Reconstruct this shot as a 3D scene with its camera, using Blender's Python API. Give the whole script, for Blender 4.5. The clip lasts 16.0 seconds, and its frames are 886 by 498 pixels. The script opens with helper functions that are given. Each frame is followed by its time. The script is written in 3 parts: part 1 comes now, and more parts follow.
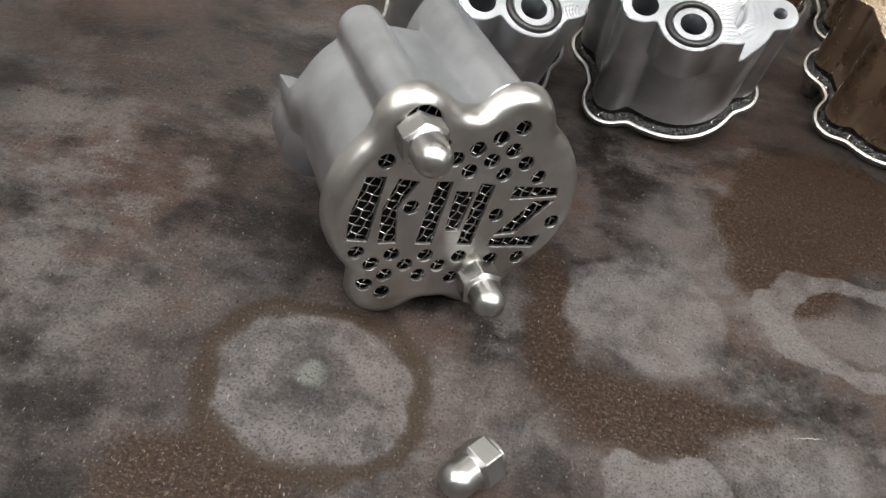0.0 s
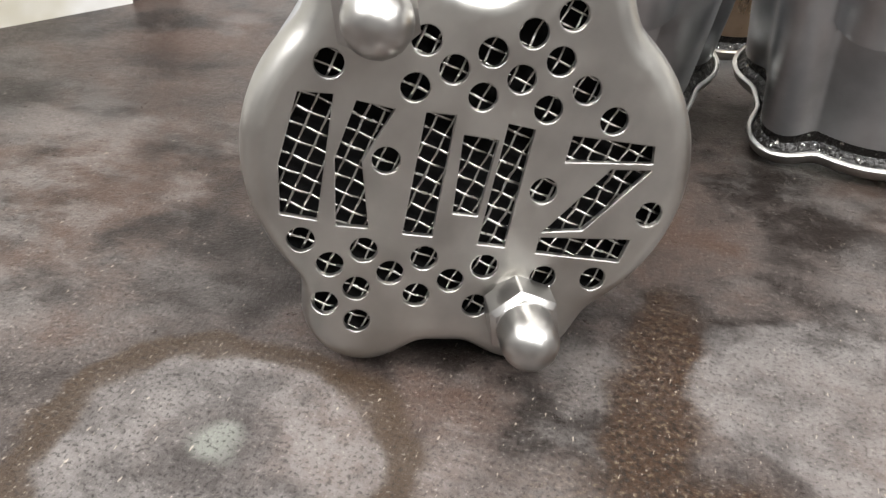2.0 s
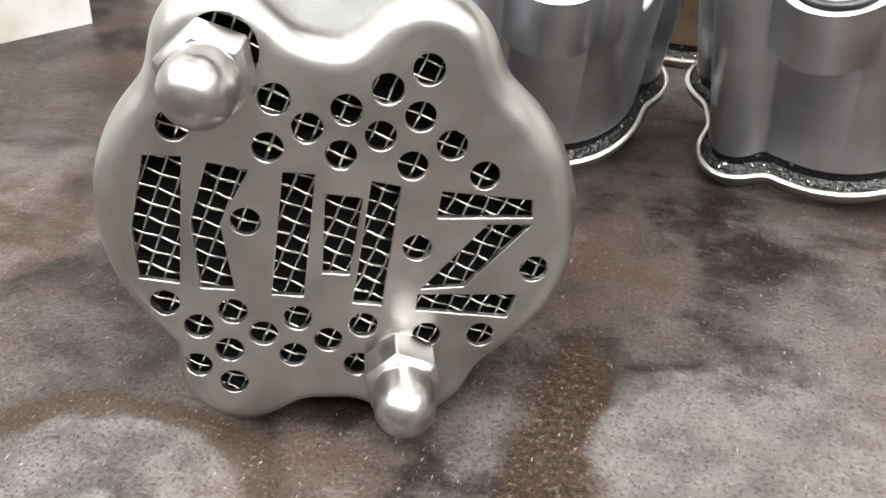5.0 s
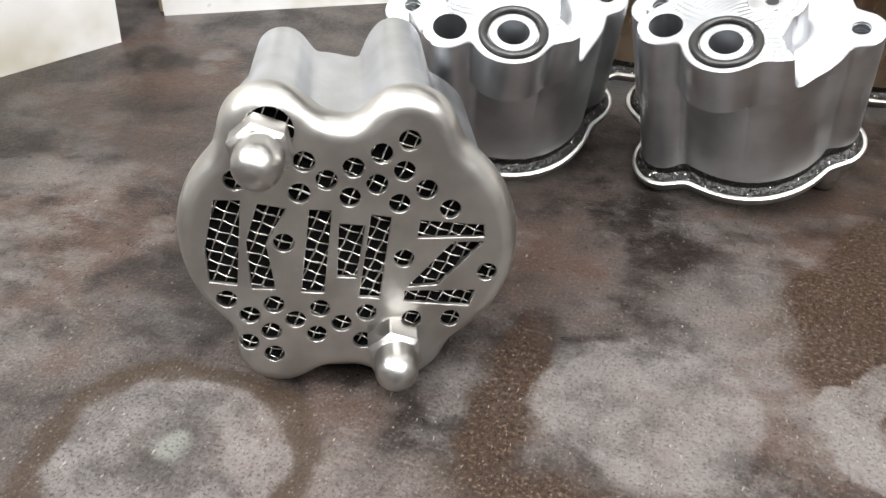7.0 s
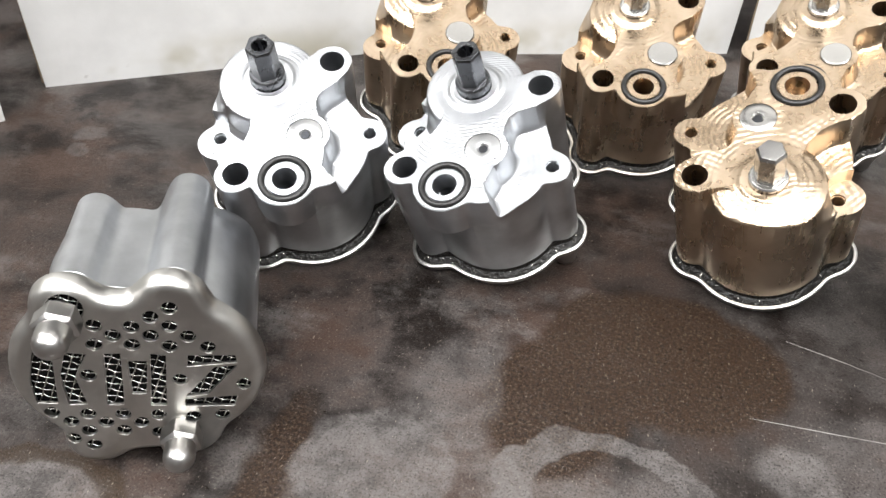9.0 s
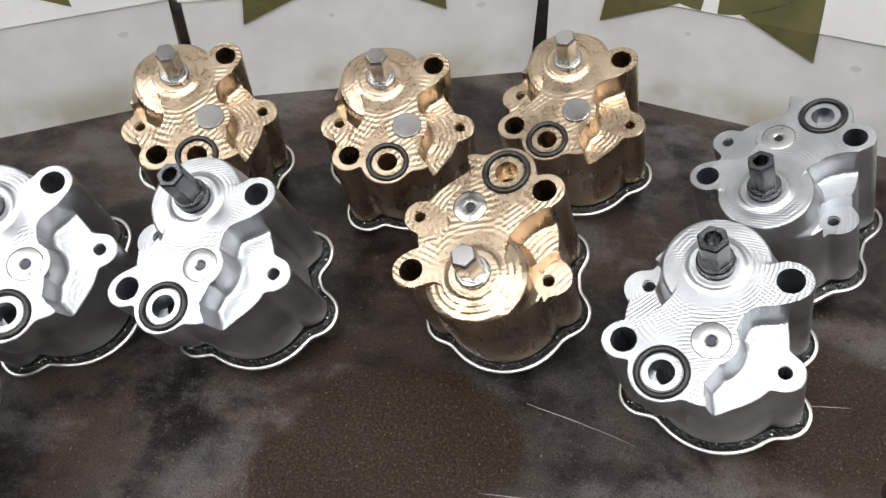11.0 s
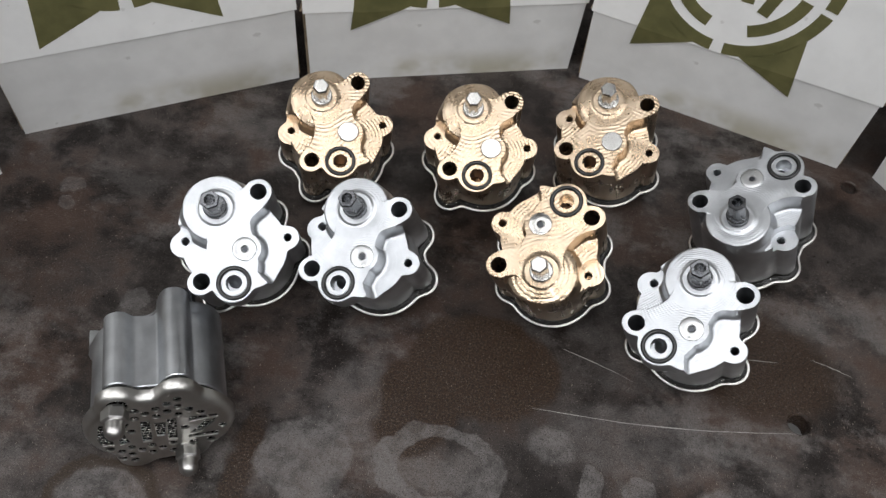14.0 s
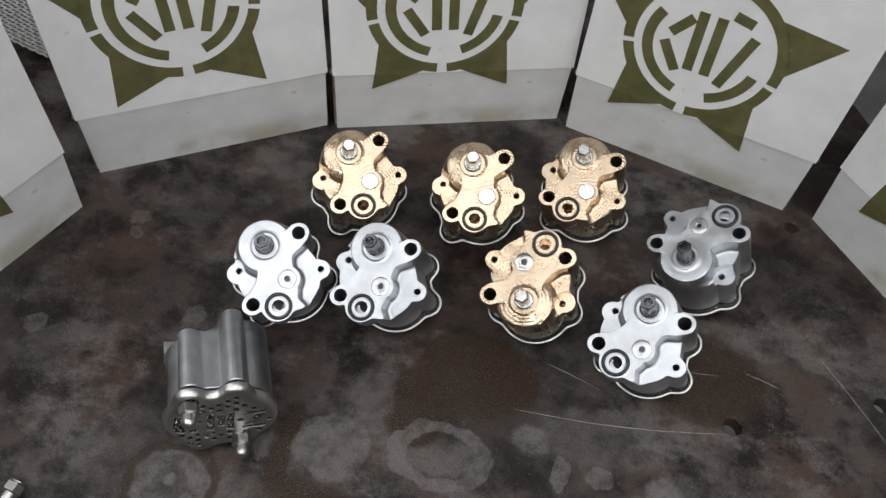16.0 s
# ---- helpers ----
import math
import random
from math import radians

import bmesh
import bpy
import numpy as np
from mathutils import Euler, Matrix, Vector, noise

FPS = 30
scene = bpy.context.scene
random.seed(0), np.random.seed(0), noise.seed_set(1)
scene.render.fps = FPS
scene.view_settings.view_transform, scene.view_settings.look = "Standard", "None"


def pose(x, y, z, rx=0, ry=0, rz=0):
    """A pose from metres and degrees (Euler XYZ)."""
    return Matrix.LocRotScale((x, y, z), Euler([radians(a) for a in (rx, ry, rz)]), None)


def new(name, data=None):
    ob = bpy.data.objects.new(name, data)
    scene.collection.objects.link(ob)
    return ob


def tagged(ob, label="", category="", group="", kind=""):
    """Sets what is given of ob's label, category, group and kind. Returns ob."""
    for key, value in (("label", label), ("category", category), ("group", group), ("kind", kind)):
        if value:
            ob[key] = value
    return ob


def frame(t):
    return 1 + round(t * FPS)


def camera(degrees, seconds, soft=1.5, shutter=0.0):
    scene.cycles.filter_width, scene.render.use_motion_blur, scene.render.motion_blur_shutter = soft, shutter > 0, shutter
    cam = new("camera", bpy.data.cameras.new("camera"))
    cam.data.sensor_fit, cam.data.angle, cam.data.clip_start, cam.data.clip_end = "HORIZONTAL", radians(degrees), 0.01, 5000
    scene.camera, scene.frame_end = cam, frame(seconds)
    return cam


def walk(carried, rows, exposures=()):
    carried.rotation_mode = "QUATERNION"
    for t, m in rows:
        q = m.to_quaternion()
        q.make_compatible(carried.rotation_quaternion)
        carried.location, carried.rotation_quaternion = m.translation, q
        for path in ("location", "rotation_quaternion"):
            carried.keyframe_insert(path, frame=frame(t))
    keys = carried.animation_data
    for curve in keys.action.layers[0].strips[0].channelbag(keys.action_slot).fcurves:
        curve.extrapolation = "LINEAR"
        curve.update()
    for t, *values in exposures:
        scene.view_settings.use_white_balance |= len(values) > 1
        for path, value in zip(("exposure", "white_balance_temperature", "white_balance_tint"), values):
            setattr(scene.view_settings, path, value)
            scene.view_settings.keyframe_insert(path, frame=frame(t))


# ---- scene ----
cam = camera(57.45, 16.0)
PATH = [
    (0, -0.01118, 0.00936, 0.16897, -4.076, -42.175, 14.289),
    (0.5, -0.00760, 0.01470, 0.14393, 0.943, -38.309, 11.254),
    (1, 0.01011, 0.03584, 0.11353, 9.534, -33.927, 5.801),
    (1.5, 0.02729, 0.05380, 0.09835, 15.469, -32.277, 3.245),
    (2, 0.02989, 0.06278, 0.09192, 16.735, -31.604, 3.732),
    (2.5, 0.03789, 0.07357, 0.09162, 19.985, -30.161, 1.445),
    (3, 0.03758, 0.08263, 0.09039, 17.813, -33.081, 2.256),
    (3.5, 0.03804, 0.08260, 0.08941, 18.202, -32.615, 1.978),
    (4, 0.04266, 0.08165, 0.09248, 18.612, -32.091, 1.648),
    (4.2, 0.04518, 0.08137, 0.09242, 19.124, -32.000, 1.466),
    (6.3, 0.05097, 0.06458, 0.11207, 17.913, -33.091, 2.316),
    (6.5, 0.05543, 0.05824, 0.11268, 18.539, -32.482, 1.519),
    (7, 0.06297, 0.04566, 0.13307, 18.232, -34.681, 1.420),
    (7.5, 0.07265, 0.03875, 0.15234, 18.372, -35.891, 1.018),
    (8, 0.07936, 0.03796, 0.16233, 18.539, -37.063, 0.491),
    (8.5, 0.10126, 0.03206, 0.19095, 17.707, -37.934, 0.123),
    (9, 0.12486, 0.03939, 0.21430, 14.508, -38.656, 2.094),
    (9.5, 0.16295, 0.05748, 0.22473, 14.020, -38.389, -0.539),
    (10, 0.19395, 0.07802, 0.22006, 11.846, -37.519, -1.416),
    (10.2, 0.20283, 0.08787, 0.22703, 11.735, -38.478, -1.601),
    (12.3, 0.16920, 0.07709, 0.32313, 6.481, -48.648, 4.404),
    (12.5, 0.16412, 0.07168, 0.33047, 6.822, -49.516, 4.434),
    (13, 0.15803, 0.05713, 0.36057, 6.013, -51.245, 5.741),
    (13.5, 0.14812, 0.04035, 0.39518, 6.198, -52.690, 6.339),
    (14, 0.14807, 0.02624, 0.41595, 6.513, -52.733, 5.963),
    (14.5, 0.14998, 0.01667, 0.44719, 7.727, -53.099, 5.163),
    (15, 0.14519, 0.01482, 0.46824, 7.504, -52.707, 6.021),
    (15.5, 0.15239, -0.00101, 0.48653, 8.314, -52.721, 5.343),
    (16, 0.15505, -0.01912, 0.51706, 7.559, -53.089, 6.065),
]
EXPOSURES = [(0, 0.6, 6500, 10), (1, 0.92, 6500, 10), (2, 1.42, 6500, 10), (3.5, 1.6, 6480, 10), (6.5, 1.42, 6450, 10), (8, 1.2, 6430, 10), (9, 0.98, 6420, 10), (10, 0.5, 6400, 10), (12.5, -0.11, 6300, 10), (14, -0.32, 6260, 10), (16, -0.47, 6240, 10)]


def axis_pose(t, x, y, z, yaw, pitch, roll):
    return (t, pose(x, y, z, 90 + pitch, 0, yaw) @ pose(0, 0, 0, 0, 0, roll))


walk(cam, [axis_pose(*row) for row in PATH], exposures=EXPOSURES)

# ---- world and lights ----
world = bpy.data.worlds.new("room_air")
scene.world = world
world.use_nodes = True
world.node_tree.nodes["Background"].inputs[0].default_value = (0.8, 0.85, 0.9, 1)
world.node_tree.nodes["Background"].inputs[1].default_value = 0.02


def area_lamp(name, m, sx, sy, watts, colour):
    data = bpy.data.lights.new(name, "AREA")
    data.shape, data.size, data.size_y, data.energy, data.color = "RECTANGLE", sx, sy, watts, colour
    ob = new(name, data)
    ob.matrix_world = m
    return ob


# Unseen panels set out to suit the reflections; row y=0.96 only lifts dark faces.
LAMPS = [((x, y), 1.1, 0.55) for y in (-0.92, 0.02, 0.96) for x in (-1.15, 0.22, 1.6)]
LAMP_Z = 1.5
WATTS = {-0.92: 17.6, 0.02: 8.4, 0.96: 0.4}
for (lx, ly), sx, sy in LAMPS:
    area_lamp("added_panel_light", pose(lx, ly, LAMP_Z - 0.012), sx, sy, WATTS[ly], (1.0, 0.992, 0.985))


# ---- materials ----
class Nodes:
    """A small builder for node materials."""

    def __init__(self, name):
        self.mat = bpy.data.materials.new(name)
        self.mat.use_nodes = True
        self.tree = self.mat.node_tree
        self.bsdf = self.tree.nodes["Principled BSDF"]
        self.place = self.node("ShaderNodeTexCoord").outputs["Object"]

    def node(self, kind, **props):
        n = self.tree.nodes.new(kind)
        for key, value in props.items():
            setattr(n, key, value)
        return n

    def link(self, value, socket):
        if isinstance(value, bpy.types.NodeSocket):
            self.tree.links.new(value, socket)
        else:
            socket.default_value = value

    def noise(self, scale, detail=4.0, rough=0.55, where=None, stretch=None):
        n = self.node("ShaderNodeTexNoise")
        where = where or self.place
        if stretch:
            m = self.node("ShaderNodeMapping")
            m.inputs["Scale"].default_value = stretch
            self.link(where, m.inputs["Vector"])
            where = m.outputs[0]
        self.link(where, n.inputs["Vector"])
        n.inputs["Scale"].default_value, n.inputs["Detail"].default_value, n.inputs["Roughness"].default_value = scale, detail, rough
        return n.outputs["Fac"]

    def math(self, op, a, b=0.0, clamp=False):
        n = self.node("ShaderNodeMath", operation=op, use_clamp=clamp)
        self.link(a, n.inputs[0])
        self.link(b, n.inputs[1])
        return n.outputs[0]

    def ramp(self, x, lo, hi, a=0.0, b=1.0):
        n = self.node("ShaderNodeMapRange", interpolation_type="SMOOTHSTEP")
        for k, v in enumerate((x, lo, hi, a, b)):
            self.link(v, n.inputs[k])
        return n.outputs[0]

    def mix(self, fac, a, b):
        n = self.node("ShaderNodeMix", data_type="RGBA")
        self.link(fac, n.inputs[0])
        for value, socket in ((a, n.inputs[6]), (b, n.inputs[7])):
            self.link((*value, 1.0) if isinstance(value, tuple) and len(value) == 3 else value, socket)
        return n.outputs[2]

    def bump(self, height, strength, distance, normal=None):
        n = self.node("ShaderNodeBump")
        n.inputs["Strength"].default_value, n.inputs["Distance"].default_value = strength, distance
        self.link(height, n.inputs["Height"])
        if normal is not None:
            self.link(normal, n.inputs["Normal"])
        return n.outputs[0]

    def soft_edge(self, radius):
        n = self.node("ShaderNodeBevel", samples=4)
        n.inputs["Radius"].default_value = radius
        return n.outputs[0]

    def set(self, **values):
        for key, value in values.items():
            socket = self.bsdf.inputs[{"colour": "Base Color", "rough": "Roughness", "metal": "Metallic", "normal": "Normal", "coat": "Coat Weight", "spec": "Specular IOR Level", "aniso": "Anisotropic"}[key]]
            self.link((*value, 1.0) if isinstance(value, tuple) else value, socket)
        return self.mat


def metal(name, dark, light, rough_lo, rough_hi, rings=0.0, depth=0.1, edge=0.0004, brushed=None, relief=1.0, scuffs=0.0):
    s = Nodes(name)
    fine, broad = s.noise(900, 3), s.noise(70, 4)
    col = s.mix(s.ramp(broad, 0.3, 0.7), dark, light)
    scratch = s.noise(1.0, 3, where=s.place, stretch=brushed or (260, 900, 120))
    rough = s.ramp(s.math("ADD", s.math("MULTIPLY", broad, 0.6), s.math("MULTIPLY", scratch, 0.4)), 0.3, 0.7, rough_lo, rough_hi)
    normal = s.soft_edge(edge) if edge else None
    normal = s.bump(scratch, 0.012 * relief, 0.0001, normal)
    normal = s.bump(fine, 0.015 * relief, 0.0001, normal)
    if rings:
        sep = s.node("ShaderNodeSeparateXYZ")
        s.link(s.place, sep.inputs[0])
        facing = s.node("ShaderNodeSeparateXYZ")
        s.link(s.node("ShaderNodeTexCoord").outputs["Normal"], facing.inputs[0])
        up = s.ramp(facing.outputs[2], 0.5, 0.9)
        # two overlapping sweeps of the cutter, broken up by patches
        total = None
        for cx, cy, pitch, patch in ((0.009, 0.0145, rings, 55), (-0.012, -0.030, rings * 1.25, 40)):
            dx, dy = s.math("ADD", sep.outputs[0], -cx), s.math("ADD", sep.outputs[1], -cy)
            far = s.math("SQRT", s.math("ADD", s.math("MULTIPLY", dx, dx), s.math("MULTIPLY", dy, dy)))
            far = s.math("ADD", far, s.math("MULTIPLY", s.noise(34, 1), 0.010))
            wave = s.math("MULTIPLY", s.math("SINE", s.math("MULTIPLY", far, pitch)), s.ramp(s.noise(patch, 2), 0.42, 0.62))
            total = wave if total is None else s.math("ADD", total, wave)
        normal = s.bump(s.math("MULTIPLY", total, up), depth, 0.0004, normal)
        # broad waviness of the milled faces
        normal = s.bump(s.math("MULTIPLY", s.noise(120, 2, stretch=(1.0, 1.8, 1.0)), up), depth * 0.5, 0.0008, normal)
    if scuffs:
        mark = s.ramp(s.noise(1.0, 4, 0.65, stretch=(70, 520, 200)), 0.56, 0.66)
        rough = s.math("ADD", rough, s.math("MULTIPLY", mark, scuffs))
    return s.set(colour=col, rough=rough, metal=1.0, normal=normal)


ALUMINIUM = metal("machined_aluminium", (0.45, 0.463, 0.48), (0.58, 0.594, 0.612), 0.31, 0.43, rings=4200.0, depth=0.15, edge=0.0, brushed=(420, 420, 14), scuffs=0.05)
TURNED = metal("turned_aluminium", (0.48, 0.485, 0.485), (0.56, 0.565, 0.565), 0.26, 0.36)
BRONZE = metal("machined_bronze", (0.48, 0.365, 0.25), (0.62, 0.495, 0.365), 0.24, 0.34, rings=2300.0, depth=0.14, edge=0.0, brushed=(420, 420, 14), relief=0.5)
STAINLESS = metal("brushed_stainless", (0.42, 0.41, 0.39), (0.54, 0.53, 0.50), 0.28, 0.40, brushed=(60, 700, 500))
NICKEL = metal("polished_nickel", (0.44, 0.432, 0.415), (0.52, 0.51, 0.49), 0.18, 0.28, relief=0.5)
NUT_STEEL = metal("satin_nut_steel", (0.43, 0.42, 0.405), (0.48, 0.47, 0.455), 0.27, 0.32, relief=0.12, edge=0.0003)
SHAFT_STEEL = metal("hardened_shaft_steel", (0.085, 0.088, 0.095), (0.15, 0.153, 0.16), 0.20, 0.32)
DARK_STEEL = metal("black_oxide_steel", (0.045, 0.047, 0.052), (0.095, 0.098, 0.105), 0.25, 0.40)
WIRE = metal("steel_wire", (0.40, 0.39, 0.37), (0.56, 0.545, 0.51), 0.2, 0.3, edge=0.0)


def rubber():
    s = Nodes("black_rubber")
    return s.set(colour=s.mix(s.noise(600), (0.008, 0.008, 0.008), (0.022, 0.021, 0.02)), rough=0.28, normal=s.bump(s.noise(900), 0.15, 0.0003))


def oily_gauze():
    """Folded black strainer cloth with wire ends that glint."""
    s = Nodes("oily_gauze")
    glint = s.ramp(s.noise(620, 2), 0.62, 0.69)
    return s.set(colour=s.mix(glint, (0.010, 0.009, 0.008), (0.55, 0.54, 0.50)), rough=s.ramp(glint, 0, 1, 0.3, 0.2), metal=glint, normal=s.bump(s.noise(750, 2), 0.8, 0.0012))


RUBBER, GAUZE = rubber(), oily_gauze()
# Near-black that paints the dark of the cavity inside the strainer cap.
CAVITY_SHADE = Nodes("cavity_shade_black").set(colour=(0.006, 0.006, 0.006), rough=0.9, spec=0.1)


def table_material():
    s = Nodes("stained_steel_table")
    warp = s.node("ShaderNodeTexNoise")
    s.link(s.place, warp.inputs["Vector"])
    warp.inputs["Scale"].default_value, warp.inputs["Detail"].default_value = 70, 7
    shift = s.node("ShaderNodeVectorMath", operation="MULTIPLY_ADD")
    s.link(warp.outputs["Color"], shift.inputs[0])
    shift.inputs[1].default_value = (0.013, 0.013, 0)
    s.link(s.place, shift.inputs[2])
    sep = s.node("ShaderNodeSeparateXYZ")
    s.link(shift.outputs[0], sep.inputs[0])
    X, Y = s.math("ADD", sep.outputs[0], -0.0065), s.math("ADD", sep.outputs[1], -0.0065)

    def far(cx, cy, rx, ry):
        dx, dy = s.math("MULTIPLY", s.math("ADD", X, -cx), 1 / rx), s.math("MULTIPLY", s.math("ADD", Y, -cy), 1 / ry)
        return s.math("SQRT", s.math("ADD", s.math("MULTIPLY", dx, dx), s.math("MULTIPLY", dy, dy)))

    def blob(cx, cy, rx, ry, soft=0.08):
        return s.ramp(far(cx, cy, rx, ry), 1 + soft, 1 - soft)

    def ring(cx, cy, rx, ry, width, soft=0.08):
        off = s.math("ABSOLUTE", s.math("ADD", far(cx, cy, rx, ry), -1.0))
        return s.ramp(off, width + soft, width)

    def most(*some):
        out = some[0]
        for other in some[1:]:
            out = s.math("MAXIMUM", out, other)
        return out

    speck, grain = s.noise(1250, 3, 0.7), s.noise(420, 6, 0.7)
    cloud, broad = s.noise(24, 8, 0.7), s.noise(6, 5, 0.6)
    fleck = s.ramp(s.noise(1.0, 2, 0.5, stretch=(1500, 430, 1)), 0.685, 0.75)
    col = s.mix(s.ramp(cloud, 0.40, 0.60), (0.0105, 0.0076, 0.0064), (0.074, 0.063, 0.058))
    red = s.ramp(s.noise(12, 8, 0.7), 0.45, 0.60)
    col = s.mix(s.math("MULTIPLY", red, 0.8), col, (0.04572, 0.0254, 0.01715))
    haze = s.ramp(s.noise(12, 10, 0.74, stretch=(1.0, 1.35, 1.0)), 0.485, 0.60)
    col = s.mix(s.math("MULTIPLY", haze, s.ramp(grain, 0.3, 0.7, 0.35, 0.68)), col, (0.138, 0.127, 0.120))
    col = s.mix(s.math("MULTIPLY", s.ramp(broad, 0.53, 0.42), 0.45), col, (0.0125, 0.009, 0.0075))
    # rust-brown patches
    rust = most(blob(0.064, 0.146, 0.045, 0.013, 0.25), blob(-0.047, 0.104, 0.022, 0.013, 0.25), blob(0.152, 0.262, 0.045, 0.034, 0.07), blob(0.118, 0.228, 0.026, 0.030, 0.09), blob(0.31, 0.30, 0.05, 0.035, 0.25), blob(0.036, 0.176, 0.008, 0.03, 0.3))
    col = s.mix(s.math("MULTIPLY", rust, s.ramp(grain, 0.3, 0.6, 0.7, 0.98)), col, (0.029, 0.0155, 0.0088))
    grit = s.noise(800, 3, 0.75)
    col = s.mix(s.math("MULTIPLY", rust, s.ramp(grit, 0.56, 0.64, 0.0, 0.55)), col, (0.125, 0.099, 0.066))
    col = s.mix(s.math("MULTIPLY", rust, s.ramp(grit, 0.48, 0.40, 0.0, 0.9)), col, (0.010, 0.007, 0.005))
    # dried pale marks
    pale = most(s.math("MULTIPLY", ring(-0.0257, 0.136, 0.0195, 0.0185, 0.34, 0.14), 0.9), s.math("MULTIPLY", blob(-0.0257, 0.136, 0.025, 0.0235), 0.55), blob(0.067, 0.186, 0.026, 0.024), s.math("MULTIPLY", ring(0.139, 0.196, 0.030, 0.021, 0.17, 0.06), 0.95),
                blob(0.059, 0.124, 0.010, 0.009), blob(0.075, 0.127, 0.009, 0.008), blob(0.102, 0.137, 0.020, 0.012, 0.3), blob(0.220, 0.202, 0.006, 0.014), blob(0.246, 0.206, 0.009, 0.008), blob(0.198, 0.222, 0.013, 0.011, 0.3), blob(0.29, 0.205, 0.012, 0.01, 0.2), s.math("MULTIPLY", most(blob(0.245, 0.234, 0.046, 0.022, 0.2), blob(0.083, 0.222, 0.016, 0.030, 0.2)), 0.5),
                s.math("MULTIPLY", most(blob(-0.138, 0.334, 0.008, 0.007), blob(-0.133, 0.320, 0.006, 0.006), blob(-0.167, 0.2245, 0.008, 0.008), blob(-0.059, 0.259, 0.008, 0.008), blob(0.018, 0.135, 0.02, 0.016, 0.5), blob(0.155, 0.195, 0.016, 0.013, 0.3)), 0.6))
    col = s.mix(s.math("MULTIPLY", pale, s.math("MULTIPLY", s.ramp(grain, 0.25, 0.65, 0.35, 0.8), s.ramp(s.noise(95, 5, 0.7), 0.35, 0.6, 0.45, 1.0))), col, (0.148, 0.137, 0.131))
    col = s.mix(s.math("MULTIPLY", ring(-0.0257, 0.136, 0.0285, 0.0265, 0.06, 0.09), 0.85), col, (0.030, 0.019, 0.011))
    col = s.mix(s.math("MULTIPLY", blob(-0.0263, 0.1368, 0.0042, 0.0040, 0.5), 0.6), col, (0.165, 0.172, 0.152))
    # mill grain
    col = s.mix(s.math("MULTIPLY", s.ramp(speck, 0.59, 0.70), s.ramp(cloud, 0.35, 0.65, 0.25, 0.6)), col, (0.24, 0.22, 0.20))
    col = s.mix(s.math("MULTIPLY", s.ramp(speck, 0.48, 0.36), s.ramp(broad, 0.35, 0.65, 0.85, 0.5)), col, (0.0075, 0.0056, 0.0047))
    col = s.mix(s.math("MULTIPLY", fleck, 0.6), col, (0.33, 0.29, 0.24))
    rough = s.math("ADD", s.ramp(grain, 0.3, 0.7, 0.26, 0.44), s.math("MULTIPLY", pale, 0.10))
    normal = s.bump(grain, 0.4, 0.0006, s.bump(speck, 0.5, 0.0004))
    return s.set(colour=col, rough=rough, metal=0.0, spec=0.24, normal=normal)


def painted(name, a, b, rough=0.6, scale=40.0):
    s = Nodes(name)
    return s.set(colour=s.mix(s.ramp(s.noise(scale, 5), 0.3, 0.7), a, b), rough=rough, normal=s.bump(s.noise(scale * 6), 0.1, 0.0005))


def cardboard():
    s = Nodes("white_cardboard")
    dirt = s.ramp(s.noise(9, 6, 0.65), 0.52, 0.8)
    speck = s.ramp(s.noise(130, 2), 0.72, 0.78)
    col = s.mix(s.ramp(s.noise(35, 5), 0.3, 0.7), (0.72, 0.715, 0.70), (0.79, 0.785, 0.77))
    col = s.mix(s.math("MULTIPLY", dirt, 0.22), col, (0.46, 0.43, 0.36))
    col = s.mix(s.math("MULTIPLY", speck, 0.3), col, (0.35, 0.33, 0.30))
    return s.set(colour=col, rough=0.55, normal=s.bump(s.noise(300), 0.12, 0.0004, s.bump(s.noise(14, 2), 0.2, 0.003)))


def flap_cardboard():
    """The carton's white board with drifts of olive overspray along its lower edge."""
    s = Nodes("oversprayed_cardboard")
    sep = s.node("ShaderNodeSeparateXYZ")
    s.link(s.place, sep.inputs[0])
    col = s.mix(s.ramp(s.noise(35, 5), 0.3, 0.7), (0.68, 0.675, 0.66), (0.76, 0.755, 0.74))
    drift = s.math("MULTIPLY", s.ramp(sep.outputs[2], 0.030, 0.004), s.ramp(s.noise(11, 4, 0.6), 0.46, 0.62))
    col = s.mix(s.math("MULTIPLY", drift, 0.6), col, (0.36, 0.32, 0.19))
    col = s.mix(s.math("MULTIPLY", s.ramp(s.noise(70, 3), 0.70, 0.76), 0.35), col, (0.32, 0.30, 0.27))
    return s.set(colour=col, rough=0.55, normal=s.bump(s.noise(300), 0.12, 0.0004, s.bump(s.noise(14, 2), 0.2, 0.003)))


TABLE = table_material()
CARD, FLAP_CARD = cardboard(), flap_cardboard()
BROWN_CARD = painted("raw_cardboard_edge", (0.20, 0.15, 0.10), (0.30, 0.23, 0.15), 0.8, 120)


def olive_spray():
    s = Nodes("olive_spray_paint")
    return s.set(colour=s.mix(s.ramp(s.noise(60, 5), 0.3, 0.7), (0.085, 0.082, 0.028), (0.13, 0.12, 0.045)), rough=0.65)


OLIVE = olive_spray()
WALL = painted("grey_wall_paint", (0.20, 0.195, 0.19), (0.26, 0.255, 0.25), 0.8, 3)
CEILING = painted("white_ceiling_paint", (0.52, 0.515, 0.51), (0.60, 0.595, 0.59), 0.9, 3)
FLOOR = painted("concrete_floor", (0.16, 0.155, 0.15), (0.24, 0.235, 0.225), 0.8, 6)


